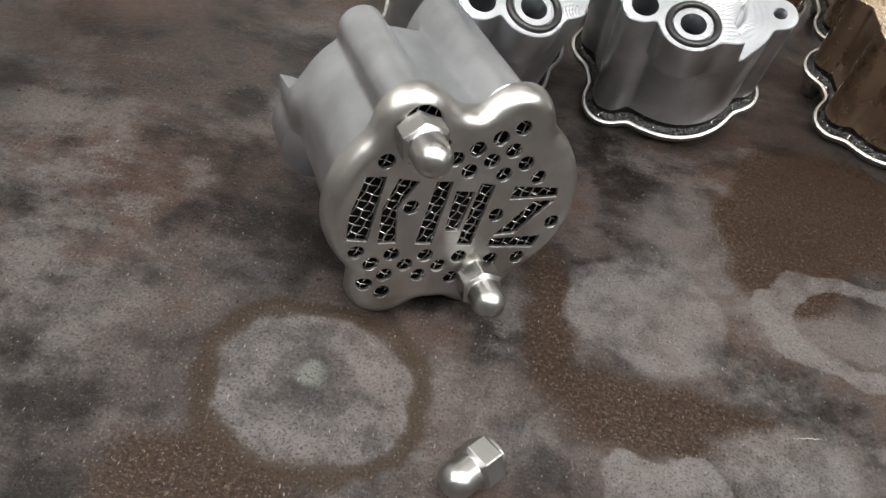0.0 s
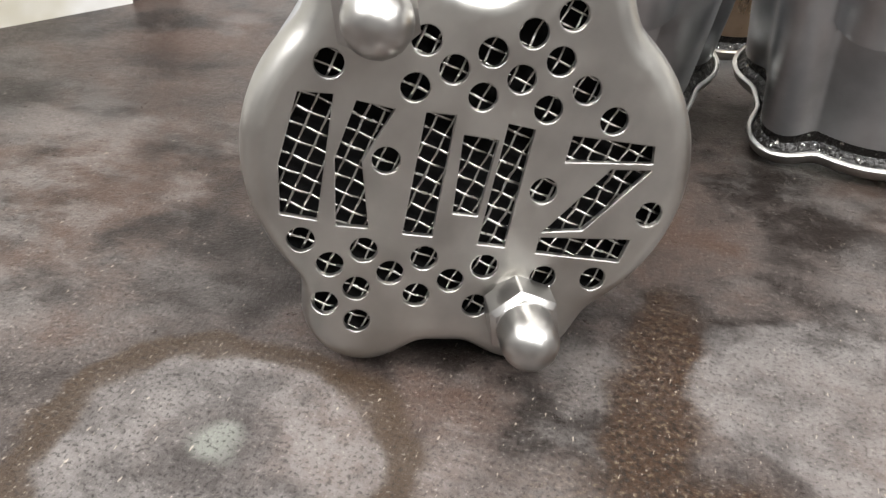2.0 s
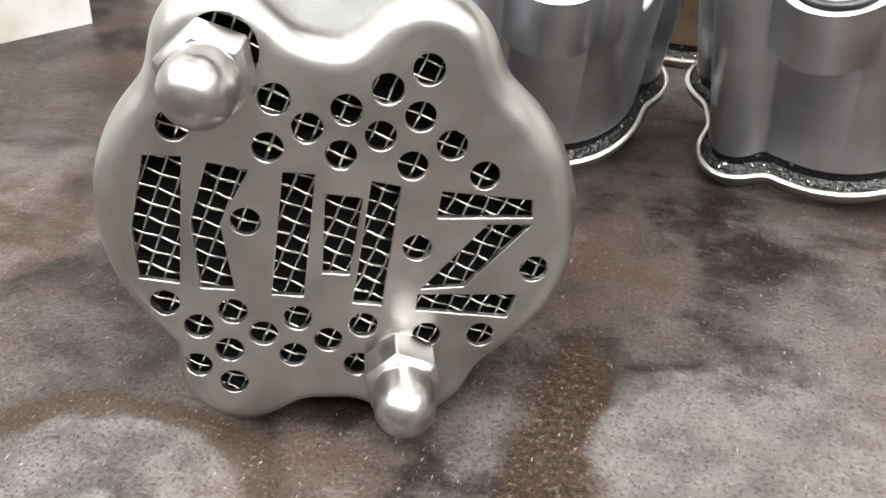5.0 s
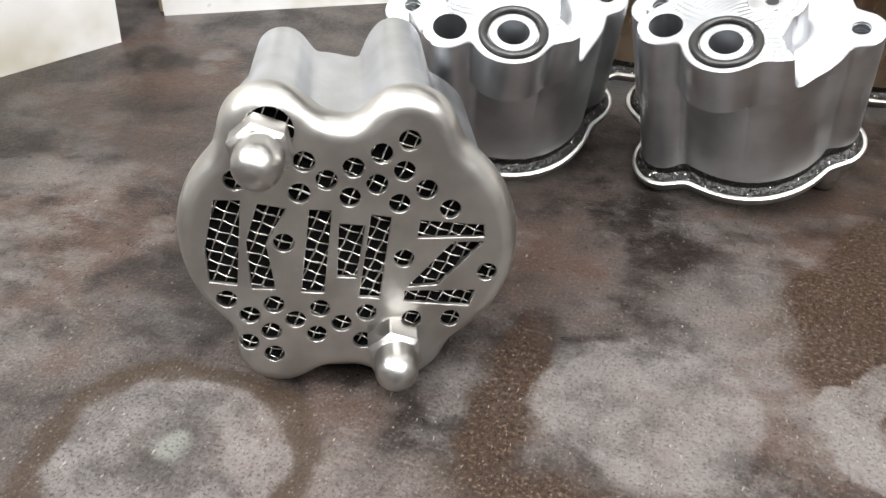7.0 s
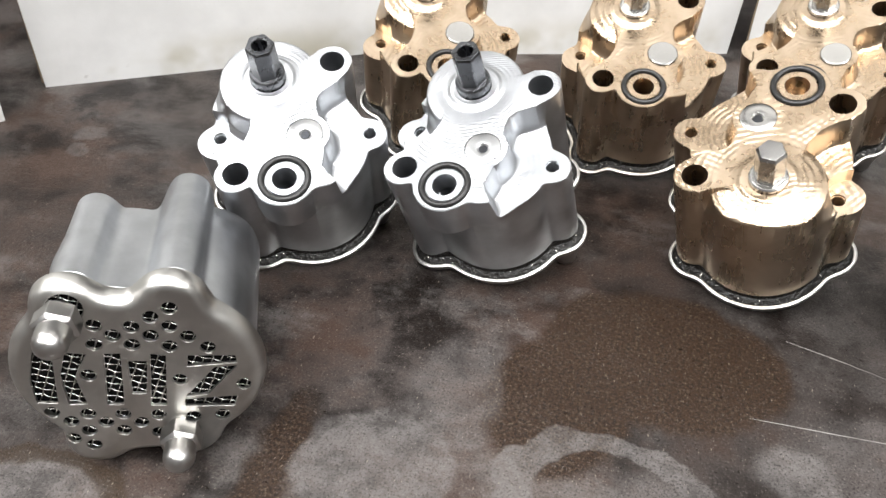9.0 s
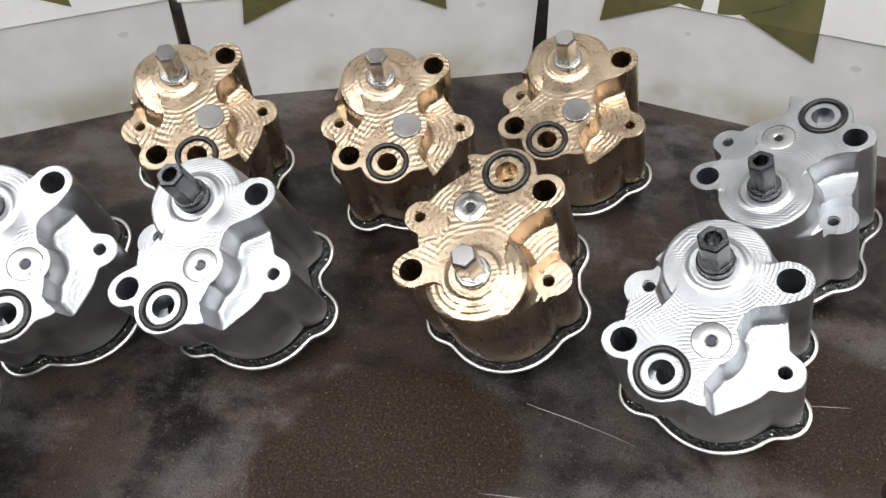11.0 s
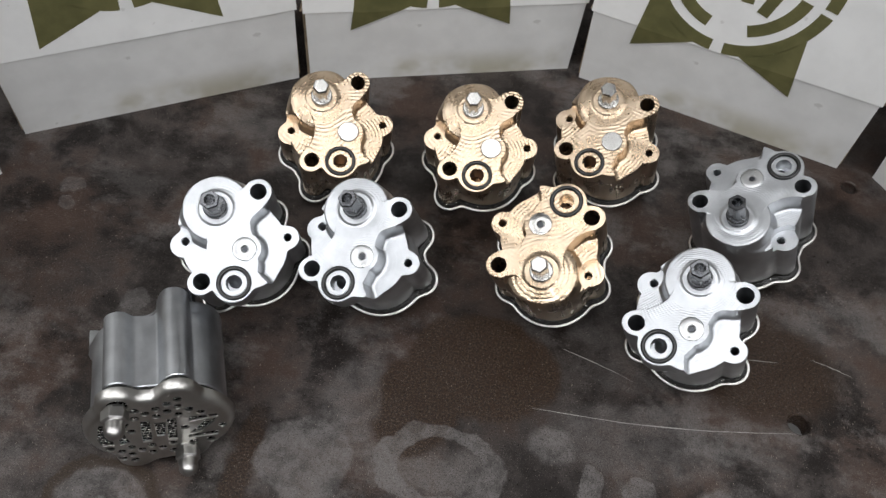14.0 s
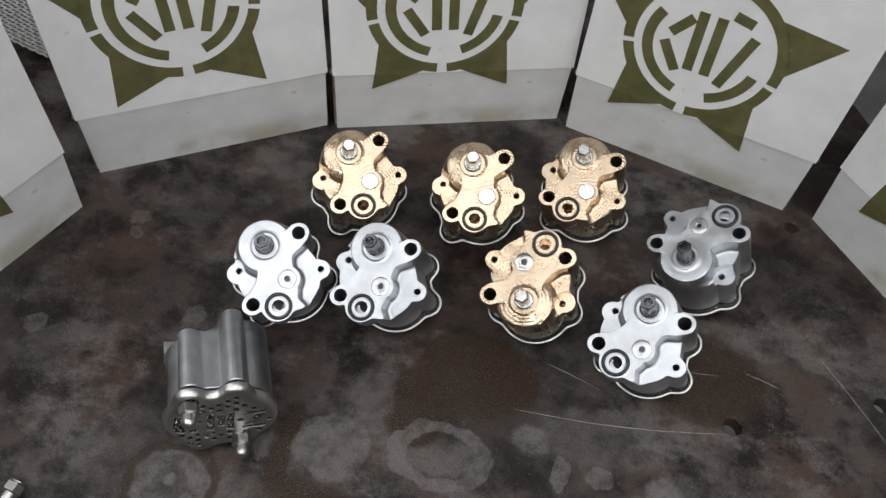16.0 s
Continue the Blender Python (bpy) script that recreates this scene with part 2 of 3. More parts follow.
# Emission for the diffusers of the added, unseen overhead panels.
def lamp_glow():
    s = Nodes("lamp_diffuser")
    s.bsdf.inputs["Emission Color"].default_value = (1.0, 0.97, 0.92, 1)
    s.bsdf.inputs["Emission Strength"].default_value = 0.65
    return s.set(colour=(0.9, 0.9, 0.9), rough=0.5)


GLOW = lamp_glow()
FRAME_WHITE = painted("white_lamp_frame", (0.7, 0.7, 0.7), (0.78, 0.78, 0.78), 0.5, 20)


# ---- mesh helpers ----
MM = 0.001


def finish(name, bm, material, smooth=None):
    bmesh.ops.recalc_face_normals(bm, faces=bm.faces)
    me = bpy.data.meshes.new(name)
    bm.to_mesh(me)
    bm.free()
    me.materials.append(material)
    if smooth is not None:
        me.polygons.foreach_set("use_smooth", [True] * len(me.polygons))
        me.set_sharp_from_angle(angle=radians(smooth))
    return me


def thing(name, bm, material, m=None, smooth=None, **tags):
    ob = new(name, finish(name, bm, material, smooth))
    if m is not None:
        ob.matrix_world = m
    return tagged(ob, **tags)


def part(name, bm, material, parent, label="", m=None, smooth=None):
    ob = new(name, finish(name, bm, material, smooth) if isinstance(bm, bmesh.types.BMesh) else bm)
    ob.parent = parent
    if m is not None:
        ob.matrix_basis = m
    return tagged(ob, label=label)


def box(bm, x0, x1, y0, y1, z0, z1, bevel=0.0):
    made = bmesh.ops.create_cube(bm, size=1.0, matrix=Matrix.LocRotScale(((x0 + x1) / 2, (y0 + y1) / 2, (z0 + z1) / 2), None, (x1 - x0, y1 - y0, z1 - z0)))
    if bevel:
        edges = list({e for v in made["verts"] for e in v.link_edges})
        bmesh.ops.bevel(bm, geom=edges, offset=bevel, segments=2, affect="EDGES", profile=0.5)
    return bm


def loft(bm, rings, cap_first=True, cap_last=True):
    """Closed rings of equal length joined one to the next."""
    rows = [[bm.verts.new(p) for p in ring] for ring in rings]
    n = len(rows[0])
    for a, b in zip(rows, rows[1:]):
        for k in range(n):
            bm.faces.new((a[k], a[(k + 1) % n], b[(k + 1) % n], b[k]))
    if cap_first:
        bm.faces.new(rows[0][::-1])
    if cap_last:
        bm.faces.new(rows[-1])
    return bm


def inset(points, d):
    """The closed outline moved inwards by d (outlines run counter-clockwise)."""
    out, n = [], len(points)
    for k in range(n):
        (ax, ay), (bx, by) = points[k - 1], points[(k + 1) % n]
        tx, ty = bx - ax, by - ay
        size = math.hypot(tx, ty) or 1.0
        out.append((points[k][0] - ty / size * d, points[k][1] + tx / size * d))
    return out


def level(points, z):
    return [(x, y, z) for x, y in points]


def prism(bm, points, z0, z1, chamfer=0.0):
    rings = [level(points, z0), level(points, z1 - chamfer)]
    if chamfer:
        rings.append(level(inset(points, chamfer), z1))
    return loft(bm, rings)


def circle(cx, cy, r, n=32, turn=0.0):
    return [(cx + r * math.cos(2 * math.pi * k / n + turn), cy + r * math.sin(2 * math.pi * k / n + turn)) for k in range(n)]


def spun(bm, profile, cx=0.0, cy=0.0, n=32):
    """A solid of revolution about z from (radius, height) pairs."""
    return loft(bm, [level(circle(cx, cy, r, n), z) for r, z in profile])


def torus(bm, cx, cy, z, big, small, n=40, m=10):
    rows = []
    for k in range(n):
        a = 2 * math.pi * k / n
        rows.append([bm.verts.new((cx + (big + small * math.cos(b)) * math.cos(a), cy + (big + small * math.cos(b)) * math.sin(a), z + small * math.sin(b))) for b in (2 * math.pi * j / m for j in range(m))])
    for k in range(n):
        a, b = rows[k], rows[(k + 1) % n]
        for j in range(m):
            bm.faces.new((a[j], b[j], b[(j + 1) % m], a[(j + 1) % m]))
    return bm


def rounded(points, rounds=2):
    """Chaikin's corner cutting; a point given as (x, y, 1) stays sharp."""
    pts = [(p[0], p[1], len(p) > 2) for p in points]
    for _ in range(rounds):
        out, n = [], len(pts)
        for k in range(n):
            a, b, c = pts[k - 1], pts[k], pts[(k + 1) % n]
            if b[2]:
                out.append(b)
            else:
                out += [(b[0] * 0.75 + a[0] * 0.25, b[1] * 0.75 + a[1] * 0.25, False), (b[0] * 0.75 + c[0] * 0.25, b[1] * 0.75 + c[1] * 0.25, False)]
        pts = out
    return [(x, y) for x, y, _ in pts]


def carved(name, solid, cutters, material, joined=(), smooth=35):
    """The solid with other solids joined to it and cutters taken out of it, as one mesh."""
    ob = new(name, finish(name, solid, material))
    tools = []
    for kind, bm in [*joined, *(("DIFFERENCE", b) for b in cutters)]:
        tool = new("tool", finish("tool", bm, material))
        mod = ob.modifiers.new(kind, "BOOLEAN")
        mod.operation, mod.object, mod.solver, mod.use_self = kind, tool, "EXACT", name == "cap"
        tools.append(tool)
    bpy.context.view_layer.update()
    me = bpy.data.meshes.new_from_object(ob.evaluated_get(bpy.context.evaluated_depsgraph_get()))
    me.name = name
    for tool in tools:
        bpy.data.objects.remove(tool)
    bpy.data.objects.remove(ob)
    me.materials.clear()
    me.materials.append(material)
    me.polygons.foreach_set("use_smooth", [True] * len(me.polygons))
    me.set_sharp_from_angle(angle=radians(smooth))
    return me


# ---- room and table ----
def slab(name, x0, x1, y0, y1, z0, z1, material, label, category):
    return thing(name, box(bmesh.new(), x0, x1, y0, y1, z0, z1), material, label=label, category=category, kind="structure")


RX0, RX1, RY0, RY1, RZ0, RZ1 = -2.2, 2.6, -2.6, 2.2, -0.85, 1.75
slab("floor", RX0, RX1, RY0, RY1, RZ0 - 0.1, RZ0, FLOOR, "grey concrete workshop floor", "floor")
slab("ceiling", RX0, RX1, RY0, RY1, RZ1, RZ1 + 0.1, CEILING, "white painted workshop ceiling", "ceiling")
slab("wall_north", RX0, RX1, RY1, RY1 + 0.12, RZ0, RZ1, WALL, "plain grey painted workshop wall", "wall")
slab("wall_south", RX0, RX1, RY0 - 0.12, RY0, RZ0, RZ1, WALL, "plain grey painted workshop wall", "wall")
slab("wall_west", RX0 - 0.12, RX0, RY0, RY1, RZ0, RZ1, WALL, "plain grey painted workshop wall", "wall")
slab("wall_east", RX1, RX1 + 0.12, RY0, RY1, RZ0, RZ1, WALL, "plain grey painted workshop wall", "wall")

# Made-up diffusers, housings and hangers that carry the added overhead light.
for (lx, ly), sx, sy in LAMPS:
    lamp = tagged(new("added_ceiling_lamp"), label="unseen white hanging panel lamp with a glowing diffuser, added for light", category="lamp", group="lamps over the table")
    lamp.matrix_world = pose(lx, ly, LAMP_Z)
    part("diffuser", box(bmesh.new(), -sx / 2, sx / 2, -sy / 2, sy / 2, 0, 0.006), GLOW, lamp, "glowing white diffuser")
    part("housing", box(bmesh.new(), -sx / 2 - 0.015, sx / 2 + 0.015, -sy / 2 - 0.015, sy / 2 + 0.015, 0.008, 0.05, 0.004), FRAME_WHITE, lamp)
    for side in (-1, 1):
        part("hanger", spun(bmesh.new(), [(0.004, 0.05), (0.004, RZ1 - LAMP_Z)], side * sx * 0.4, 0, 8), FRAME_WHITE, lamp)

HOLES = [(0.3353, 0.267, 0.0062), (0.3846, 0.4658, 0.0056), (0.4441, 0.3115, 0.0062)]
table = tagged(new("work_table"), label="dark steel work table with pale dried stains and drilled holes", category="table")
cutters = []
for hx, hy, hr in HOLES:
    cutters.append(loft(bmesh.new(), [level(circle(hx, hy, hr, 32), -0.02), level(circle(hx, hy, hr, 32), -0.0012), level(circle(hx, hy, hr + 0.0015, 32), 0.0005)]))
part("tabletop", carved("tabletop", prism(bmesh.new(), [(-0.20, -1.00), (0.97, -0.43), (0.229, 1.10), (-0.94, 0.53)], -0.012, 0), cutters, TABLE), None, table)
for tx, ty in ((-0.18, -0.92), (0.88, -0.40), (0.20, 1.00), (-0.85, 0.50)):
    part("leg", box(bmesh.new(), tx - 0.03, tx + 0.03, ty - 0.03, ty + 0.03, RZ0, -0.012, 0.003), DARK_STEEL, table)
SCRATCH = metal("bright_scratch", (0.22, 0.21, 0.20), (0.4, 0.39, 0.37), 0.4, 0.6, edge=0.0)


def scratch(x0, y0, x1, y1, width, bend=0.002):
    """A bright scored line, a shallow ridge in the table's skin."""
    bm, rows = bmesh.new(), []
    for k in range(13):
        f = k / 12
        w = width * (0.35 + math.sin(math.pi * f)) * random.uniform(0.6, 1.1)
        nx, ny = -(y1 - y0), x1 - x0
        size = math.hypot(nx, ny)
        nx, ny = nx / size, ny / size
        off = bend * math.sin(math.pi * f) + random.uniform(-0.0002, 0.0002)
        px, py = x0 + (x1 - x0) * f + nx * off, y0 + (y1 - y0) * f + ny * off
        rows.append([bm.verts.new((px - nx * w, py - ny * w, 0.00005)), bm.verts.new((px, py, 0.00012)), bm.verts.new((px + nx * w, py + ny * w, 0.00005))])
    for a, b in zip(rows, rows[1:]):
        for j in range(2):
            bm.faces.new((a[j], b[j], b[j + 1], a[j + 1]))
    part("scratch", bm, SCRATCH, table, "bright thin scratch")


for line in [(0.1964, 0.2847, 0.2394, 0.2721, 0.00022, 0.0006), (0.1825, 0.2418, 0.3364, 0.2607, 0.00025, -0.004), (0.29, 0.30, 0.325, 0.305, 0.0002, 0.0006), (0.345, 0.312, 0.37, 0.305, 0.0002, 0.0005), (0.40, 0.34, 0.45, 0.27, 0.0002, 0.001),
             (0.105, 0.148, 0.114, 0.1495, 0.00015, 0.0004), (0.30, 0.20, 0.315, 0.17, 0.0002)]:
    scratch(*line)


# ---- the oil pump ----
def radial(lobes, cap=0.0, n=180):
    """A lobed outline in polar form, counter-clockwise: each lobe is (angle, distance, radius)."""
    rs = []
    for k in range(n):
        th, total = 2 * math.pi * k / n, 0.0
        for a, d, r in lobes:
            da = th - radians(a)
            s = (r + cap) ** 2 - (d * math.sin(da)) ** 2
            if s > 0 and (d < r or math.cos(da) > 0):
                total += max(d * math.cos(da) + math.sqrt(s), 0.0) ** 26
        rs.append(total ** (1 / 26))
    rs = np.array(rs)
    for _ in range(3):
        rs = (np.roll(rs, 1) + 2 * rs + np.roll(rs, -1)) / 4
    return [(rs[k] * math.cos(2 * math.pi * k / n) * MM, rs[k] * math.sin(2 * math.pi * k / n) * MM) for k in range(n)]


LOBES = [(150, 2.4, 25.8), (-99, 6.5, 24.0), (61, 9.6, 25.0), (-0.5, 28.4, 7.0), (179, 28.6, 7.2), (-57, 28.7, 6.8), (123, 28.2, 7.0)]
PORT_LOBES = [(-145, 24.8, 11.0), (-113, 23.5, 8.6)]
CAP_LINE = radial(LOBES, 3.1)
Z_SHOULDER, Z_RIM, Z_BOTTOM = -11.5, -53.6 * MM, -63.5 * MM
NUTS = [(15.2, -25.0), (-13.3, 20.6)]
EARS = [(15.9, -24.2), (-13.2, 23.7)]
HUB = (9.2, 14.3)
PORT, PLUG = (-20.5, -14.9), (-2.2, -10.1)
PLATEAU = [(-33.5, 5.8), (-36, 1), (-35.5, -5), (-33, -11), (-32.3, -18), (-29.3, -22.8), (-22, -27.2), (-11.8, -30.2, 1), (-9.5, -22.5, 1), (-3, -19), (4, -12), (10.5, -5), (15, -4.2), (21, -6.4), (28, -7.2), (34, -4.5),
           (35.6, 1), (32.5, 6), (27, 7.6), (21.5, 9.5), (20.6, 15), (18, 21.5), (11, 25.8), (4, 24.3), (-1, 19.5), (-4, 13), (-9, 8), (-16, 5.6), (-22, 5.4), (-28, 7.2)]
scale_mm = lambda pts: [(x * MM, y * MM) for x, y in pts]  # noqa: E731


def drill(x, y, r, z0, z1, n=28):
    return prism(bmesh.new(), circle(x * MM, y * MM, r * MM, n), z0 * MM, z1 * MM)


def ring_tool(x, y, r0, r1, z0, z1):
    bm = bmesh.new()
    rows = [level(circle(x * MM, y * MM, r * MM, 40), z * MM) for r, z in ((r0, z1), (r1, z1), (r1, z0), (r0, z0))]
    loft(bm, rows + rows[:1], False, False)
    bmesh.ops.remove_doubles(bm, verts=bm.verts, dist=1e-7)
    return bm


def joined_tools(*tools):
    out = tools[0]
    for tool in tools[1:]:
        me = bpy.data.meshes.new("tool")
        tool.to_mesh(me)
        tool.free()
        out.from_mesh(me)
        bpy.data.meshes.remove(me)
    return out


RAISED = np.array(rounded(PLATEAU))


def from_raised(x, y):
    """Signed distance in mm to the raised part of the pump's top: negative inside."""
    a, b = RAISED, np.roll(RAISED, -1, axis=0)
    px, py = x[..., None], y[..., None]
    ex, ey = b[:, 0] - a[:, 0], b[:, 1] - a[:, 1]
    f = np.clip(((px - a[:, 0]) * ex + (py - a[:, 1]) * ey) / (ex * ex + ey * ey + 1e-12), 0, 1)
    d = np.hypot(px - a[:, 0] - f * ex, py - a[:, 1] - f * ey).min(axis=-1)
    crossing = ((a[:, 1] > py) != (b[:, 1] > py)) & (px < a[:, 0] + (py - a[:, 1]) * ex / np.where(ey == 0, 1e-9, ey))
    d = np.where(crossing.sum(axis=-1) % 2 == 1, -d, d)
    for cx, cy, r in ((28.2, 0, 7.3), (*PLUG, 8.6)):
        d = np.minimum(d, np.hypot(x - cx, y - cy) - r)
    return d


def top_height(x, y, d, bronze):
    """The machined top: a raised deck with filleted walls, a coned hub and low shoulders with cutter marks."""
    wall = np.interp(d, [0, 0.2, 0.5, 0.8, 1.3, 2.0, 3.0], [0, -0.25, -4.0, -7.4, -9.8, -11.0, Z_SHOULDER])
    r = np.hypot(x - HUB[0], y - HUB[1])
    if bronze:
        hub = np.interp(r, [9.0, 9.3, 10.1, 11.4, 12.0, 12.6, 14.2, 14.9, 17.0, 17.6, 18.9, 19.6, 21.0, 23.0], [1.1, 0.9, 0.35, 0.0, -0.1, -0.45, -0.7, -1.1, -1.6, -2.0, -2.6, -7.0, -10.0, -13])
    else:
        hub = np.interp(r, [8.7, 9.0, 9.8, 11.2, 14.0, 17.4, 18.0, 18.5, 19.4, 20.8, 22.5], [1.1, 0.9, 0.35, 0.0, -0.03, -0.3, -0.9, -5.0, -8.8, -10.7, -13])
    z = np.maximum(np.maximum(wall, hub), Z_SHOULDER)
    scallop = np.abs(np.sin(math.pi * (d + 0.35 * np.sin(0.21 * x + 0.13 * y)) / 2.1))
    return np.where(z < -11.2, z + (0.17 if bronze else 0.04) * scallop, z)


def pump_body(material, bronze):
    line = np.array(radial(LOBES + PORT_LOBES, n=300)) / MM
    x = np.concatenate([line[:, 0] * k / 92 for k in range(92, 0, -1)]).reshape(92, 300)
    y = np.concatenate([line[:, 1] * k / 92 for k in range(92, 0, -1)]).reshape(92, 300)
    d = from_raised(x, y)
    # let the nearest rows of the mesh run along the deck's edge
    gx, gy = from_raised(x + 0.01, y) - d, from_raised(x, y + 0.01) - d
    size = np.hypot(gx, gy) + 1e-9
    near = (np.abs(d) < 0.17) & (np.arange(92)[:, None] > 0)
    x, y = np.where(near, x - d * gx / size, x), np.where(near, y - d * gy / size, y)
    d = np.where(near, 0.0, d)
    z = top_height(x, y, d, bronze)
    z[0] -= 0.3
    lower, upper = radial(LOBES, n=300), [tuple(p) for p in line * MM]
    rows = [level(inset(lower, 0.4 * MM), Z_RIM), level(lower, Z_RIM + 0.5 * MM), level(lower, -19.5 * MM), level(upper, -15.5 * MM)]
    rows += [[(x[j, k] * MM, y[j, k] * MM, z[j, k] * MM) for k in range(300)] for j in range(92)]
    solid = loft(bmesh.new(), rows)
    first = joined_tools(drill(-28.2, 0, 4.5, -60, 5), drill(28.2, 0, 4.5, -60, 5), drill(*PORT, 4.3, -9, 5), drill(*PLUG, 6.4, -1.6, 5, 36), drill(*HUB, 6.7, 0.3, 5), drill(*EARS[0], 2.5, -34, 5, 20), ring_tool(*PORT, 6.4, 9.3, -1.3, 2))
    second = joined_tools(drill(-18.6, -13.5, 4.1, -46, -8.3, 27), drill(-16.5, 27.0, 9.5, -18, 5, 40))
    return carved("body", solid, [first, second, drill(*EARS[1], 2.5, -34, 5, 20)], material)


def thread(bm, x, y, z0, z1, r, pitch):
    turns = int((z1 - z0) / pitch)
    for k in range(turns):
        torus(bm, x * MM, y * MM, (z0 + (k + 0.5) * pitch) * MM, r * MM, pitch * 0.42 * MM, 20, 6)
    return bm


# the perforated bottom cap: directions on its face are turned against the body's
FACE = radians(58.5)


def on_face(u, v):
    """From the cap's face, seen from below, to the body's plan."""
    u, v = u + 3.6, v - 2.5
    return (u * math.cos(FACE) + v * math.sin(FACE), u * math.sin(FACE) - v * math.cos(FACE))


PERFORATIONS = [(-23.2, 20.2), (-9.6, 23.7), (-5.5, 19.6), (-11, 16.9), (-0.1, 22.1), (5.5, 24.9), (11, 27.5), (-1.1, 15.6), (4.4, 18.3), (9.9, 21), (8.8, 13.8), (14.3, 16.8), (19.1, 12.1), (-15, 5.7), (9.5, 0.7), (27.2, -3.5),
                (-28, -7.5), (-23.6, -11.9), (-18.3, -9.4), (-14.1, -13.6), (-19.5, -16.4), (-24.6, -19.1), (-19.4, -22.6), (-9.8, -17.8), (-8.7, -11), (-4.3, -15.2), (1.2, -12.7), (0.1, -20.1), (11, -14.9), (19.5, -15.3)]
# plain slots of three decorative groups
SLOTS = [[(-27.7, 16.1), (-22.6, 15.8), (-25.4, -4.2), (-31.0, -3.1), (-30.9, 4.9)], [(-19.4, 14.9), (-13.8, 13.6), (-18.6, 5.4), (-17.6, -5.6), (-22.6, -5.1), (-22.6, 6.0)],
         [(-9.3, 13.2), (-4.8, 12.8), (-7.6, -7.2), (-12.3, -6.6)], [(-3.6, 9.8), (1.8, 9.0), (-0.6, -3.6), (-4.6, -3.2)], [(3.0, 11.6), (7.2, 10.7), (4.1, -9.2), (-0.3, -8.6)],
         [(13.0, 9.8), (26.2, 8.1), (26.4, 5.2), (12.3, 5.5)], [(19.8, 4.3), (26.4, 4.1), (16.6, -6.3), (10.0, -6.5)], [(9.6, -7.4), (24.9, -8.0), (23.5, -12.2), (9.3, -10.3)]]


def pump_cap(material):
    outer = [(0.3, -57.4), (-0.2, -57.7), (-0.2, -58.2), (0, -59.4), (0.5, -61.1), (1.6, -62.7), (3.2, -63.4), (4.2, -63.5)]
    inner = [(4.2, -62.5), (2.6, -62.1), (1.6, -60.7), (1.2, -59.4), (1.2, -57.8), (1.0, -57.4)]
    solid = bmesh.new()
    rows = [level(inset(CAP_LINE, d * MM), z * MM) for d, z in outer]
    loft(solid, rows, False, True)
    rows_in = [level(inset(CAP_LINE, d * MM), z * MM) for d, z in inner]
    loft(solid, rows_in, True, False)
    loft(solid, [rows_in[-1], rows[0]], False, False)
    bmesh.ops.remove_doubles(solid, verts=solid.verts, dist=1e-7)
    cuts = bmesh.new()
    for u, v in PERFORATIONS:
        x, y = on_face(u, v)
        prism(cuts, circle(x * MM, y * MM, 2.2 * MM, 20), -68 * MM, -61.3 * MM)
    for slot in SLOTS:
        prism(cuts, scale_mm([on_face(*p) for p in slot][::-1]), -68 * MM, -61.3 * MM)
    x, y = on_face(-15.7, 30.3)
    prism(cuts, circle(x * MM, y * MM, 4.8 * MM, 28), -68 * MM, -61.3 * MM)
    return carved("cap", solid, [cuts], material, smooth=32)


def pump_gauze(material):
    """Woven wire cloth behind the cap's face."""
    bm, pitch, z = bmesh.new(), 2.45, -61.5
    turn = FACE - radians(-24)
    poly = inset(CAP_LINE, 3.4 * MM)
    reach = np.hypot(*np.array(poly).T)

    def inside(x, y):
        k = int(round(math.atan2(y, x) / (2 * math.pi) * len(poly))) % len(poly)
        return math.hypot(x, y) * MM < reach[k]

    for way in (0, 1):
        for i in range(-15, 16):
            run = []
            for j in range(-64, 65):
                s, o = j * pitch / 4, i * pitch
                lift = 0.27 * math.sin(math.pi * (s / pitch + 0.5)) * (1 if (i + way) % 2 else -1)
                x, y = (s, o) if way == 0 else (o, s)
                x, y = x * math.cos(turn) - y * math.sin(turn), x * math.sin(turn) + y * math.cos(turn)
                if inside(x, y):
                    run.append((x * MM, y * MM, (z + lift) * MM))
                elif len(run) > 3:
                    break
                else:
                    run = []
            if len(run) < 4:
                continue
            ax = Vector(run[-1]) - Vector(run[0])
            side = Vector((-ax.y, ax.x, 0)).normalized() * 0.22 * MM
            up = Vector((0, 0, 0.22 * MM))
            rows = [[bm.verts.new(Vector(p) + d) for d in (side, (side + up) * 0.71, up, (up - side) * 0.71, -side, -(side + up) * 0.71, -up, (side - up) * 0.71)] for p in run]
            for a, b in zip(rows, rows[1:]):
                for k in range(8):
                    bm.faces.new((a[k], a[(k + 1) % 8], b[(k + 1) % 8], b[k]))
    return bm


def acorn_nut(bm):
    """A domed cap nut standing on z = 0: washer face, hexagon with chamfered corners, collar and dome."""
    hexagon = lambda r: [(r * math.cos(radians(60 * k + a)), r * math.sin(radians(60 * k + a))) for k in range(6) for a in (-1.5, 1.5)]  # noqa: E731
    spun(bm, [(4.9 * MM, 0), (4.9 * MM, 1.2 * MM)], n=24)
    loft(bm, [level(hexagon(5.6 * MM), 1.0 * MM), level(hexagon(6.2 * MM), 1.5 * MM), level(hexagon(6.2 * MM), 6.7 * MM), level(hexagon(5.2 * MM), 7.7 * MM)])
    dome = [(4.65, 7.2), (4.65, 11.35)] + [(4.65 * math.cos(radians(a)), 11.35 + 4.65 * math.sin(radians(a))) for a in range(12, 90, 12)] + [(0.2, 16.0)]
    spun(bm, [(r * MM, z * MM) for r, z in dome], n=28)
    return bm


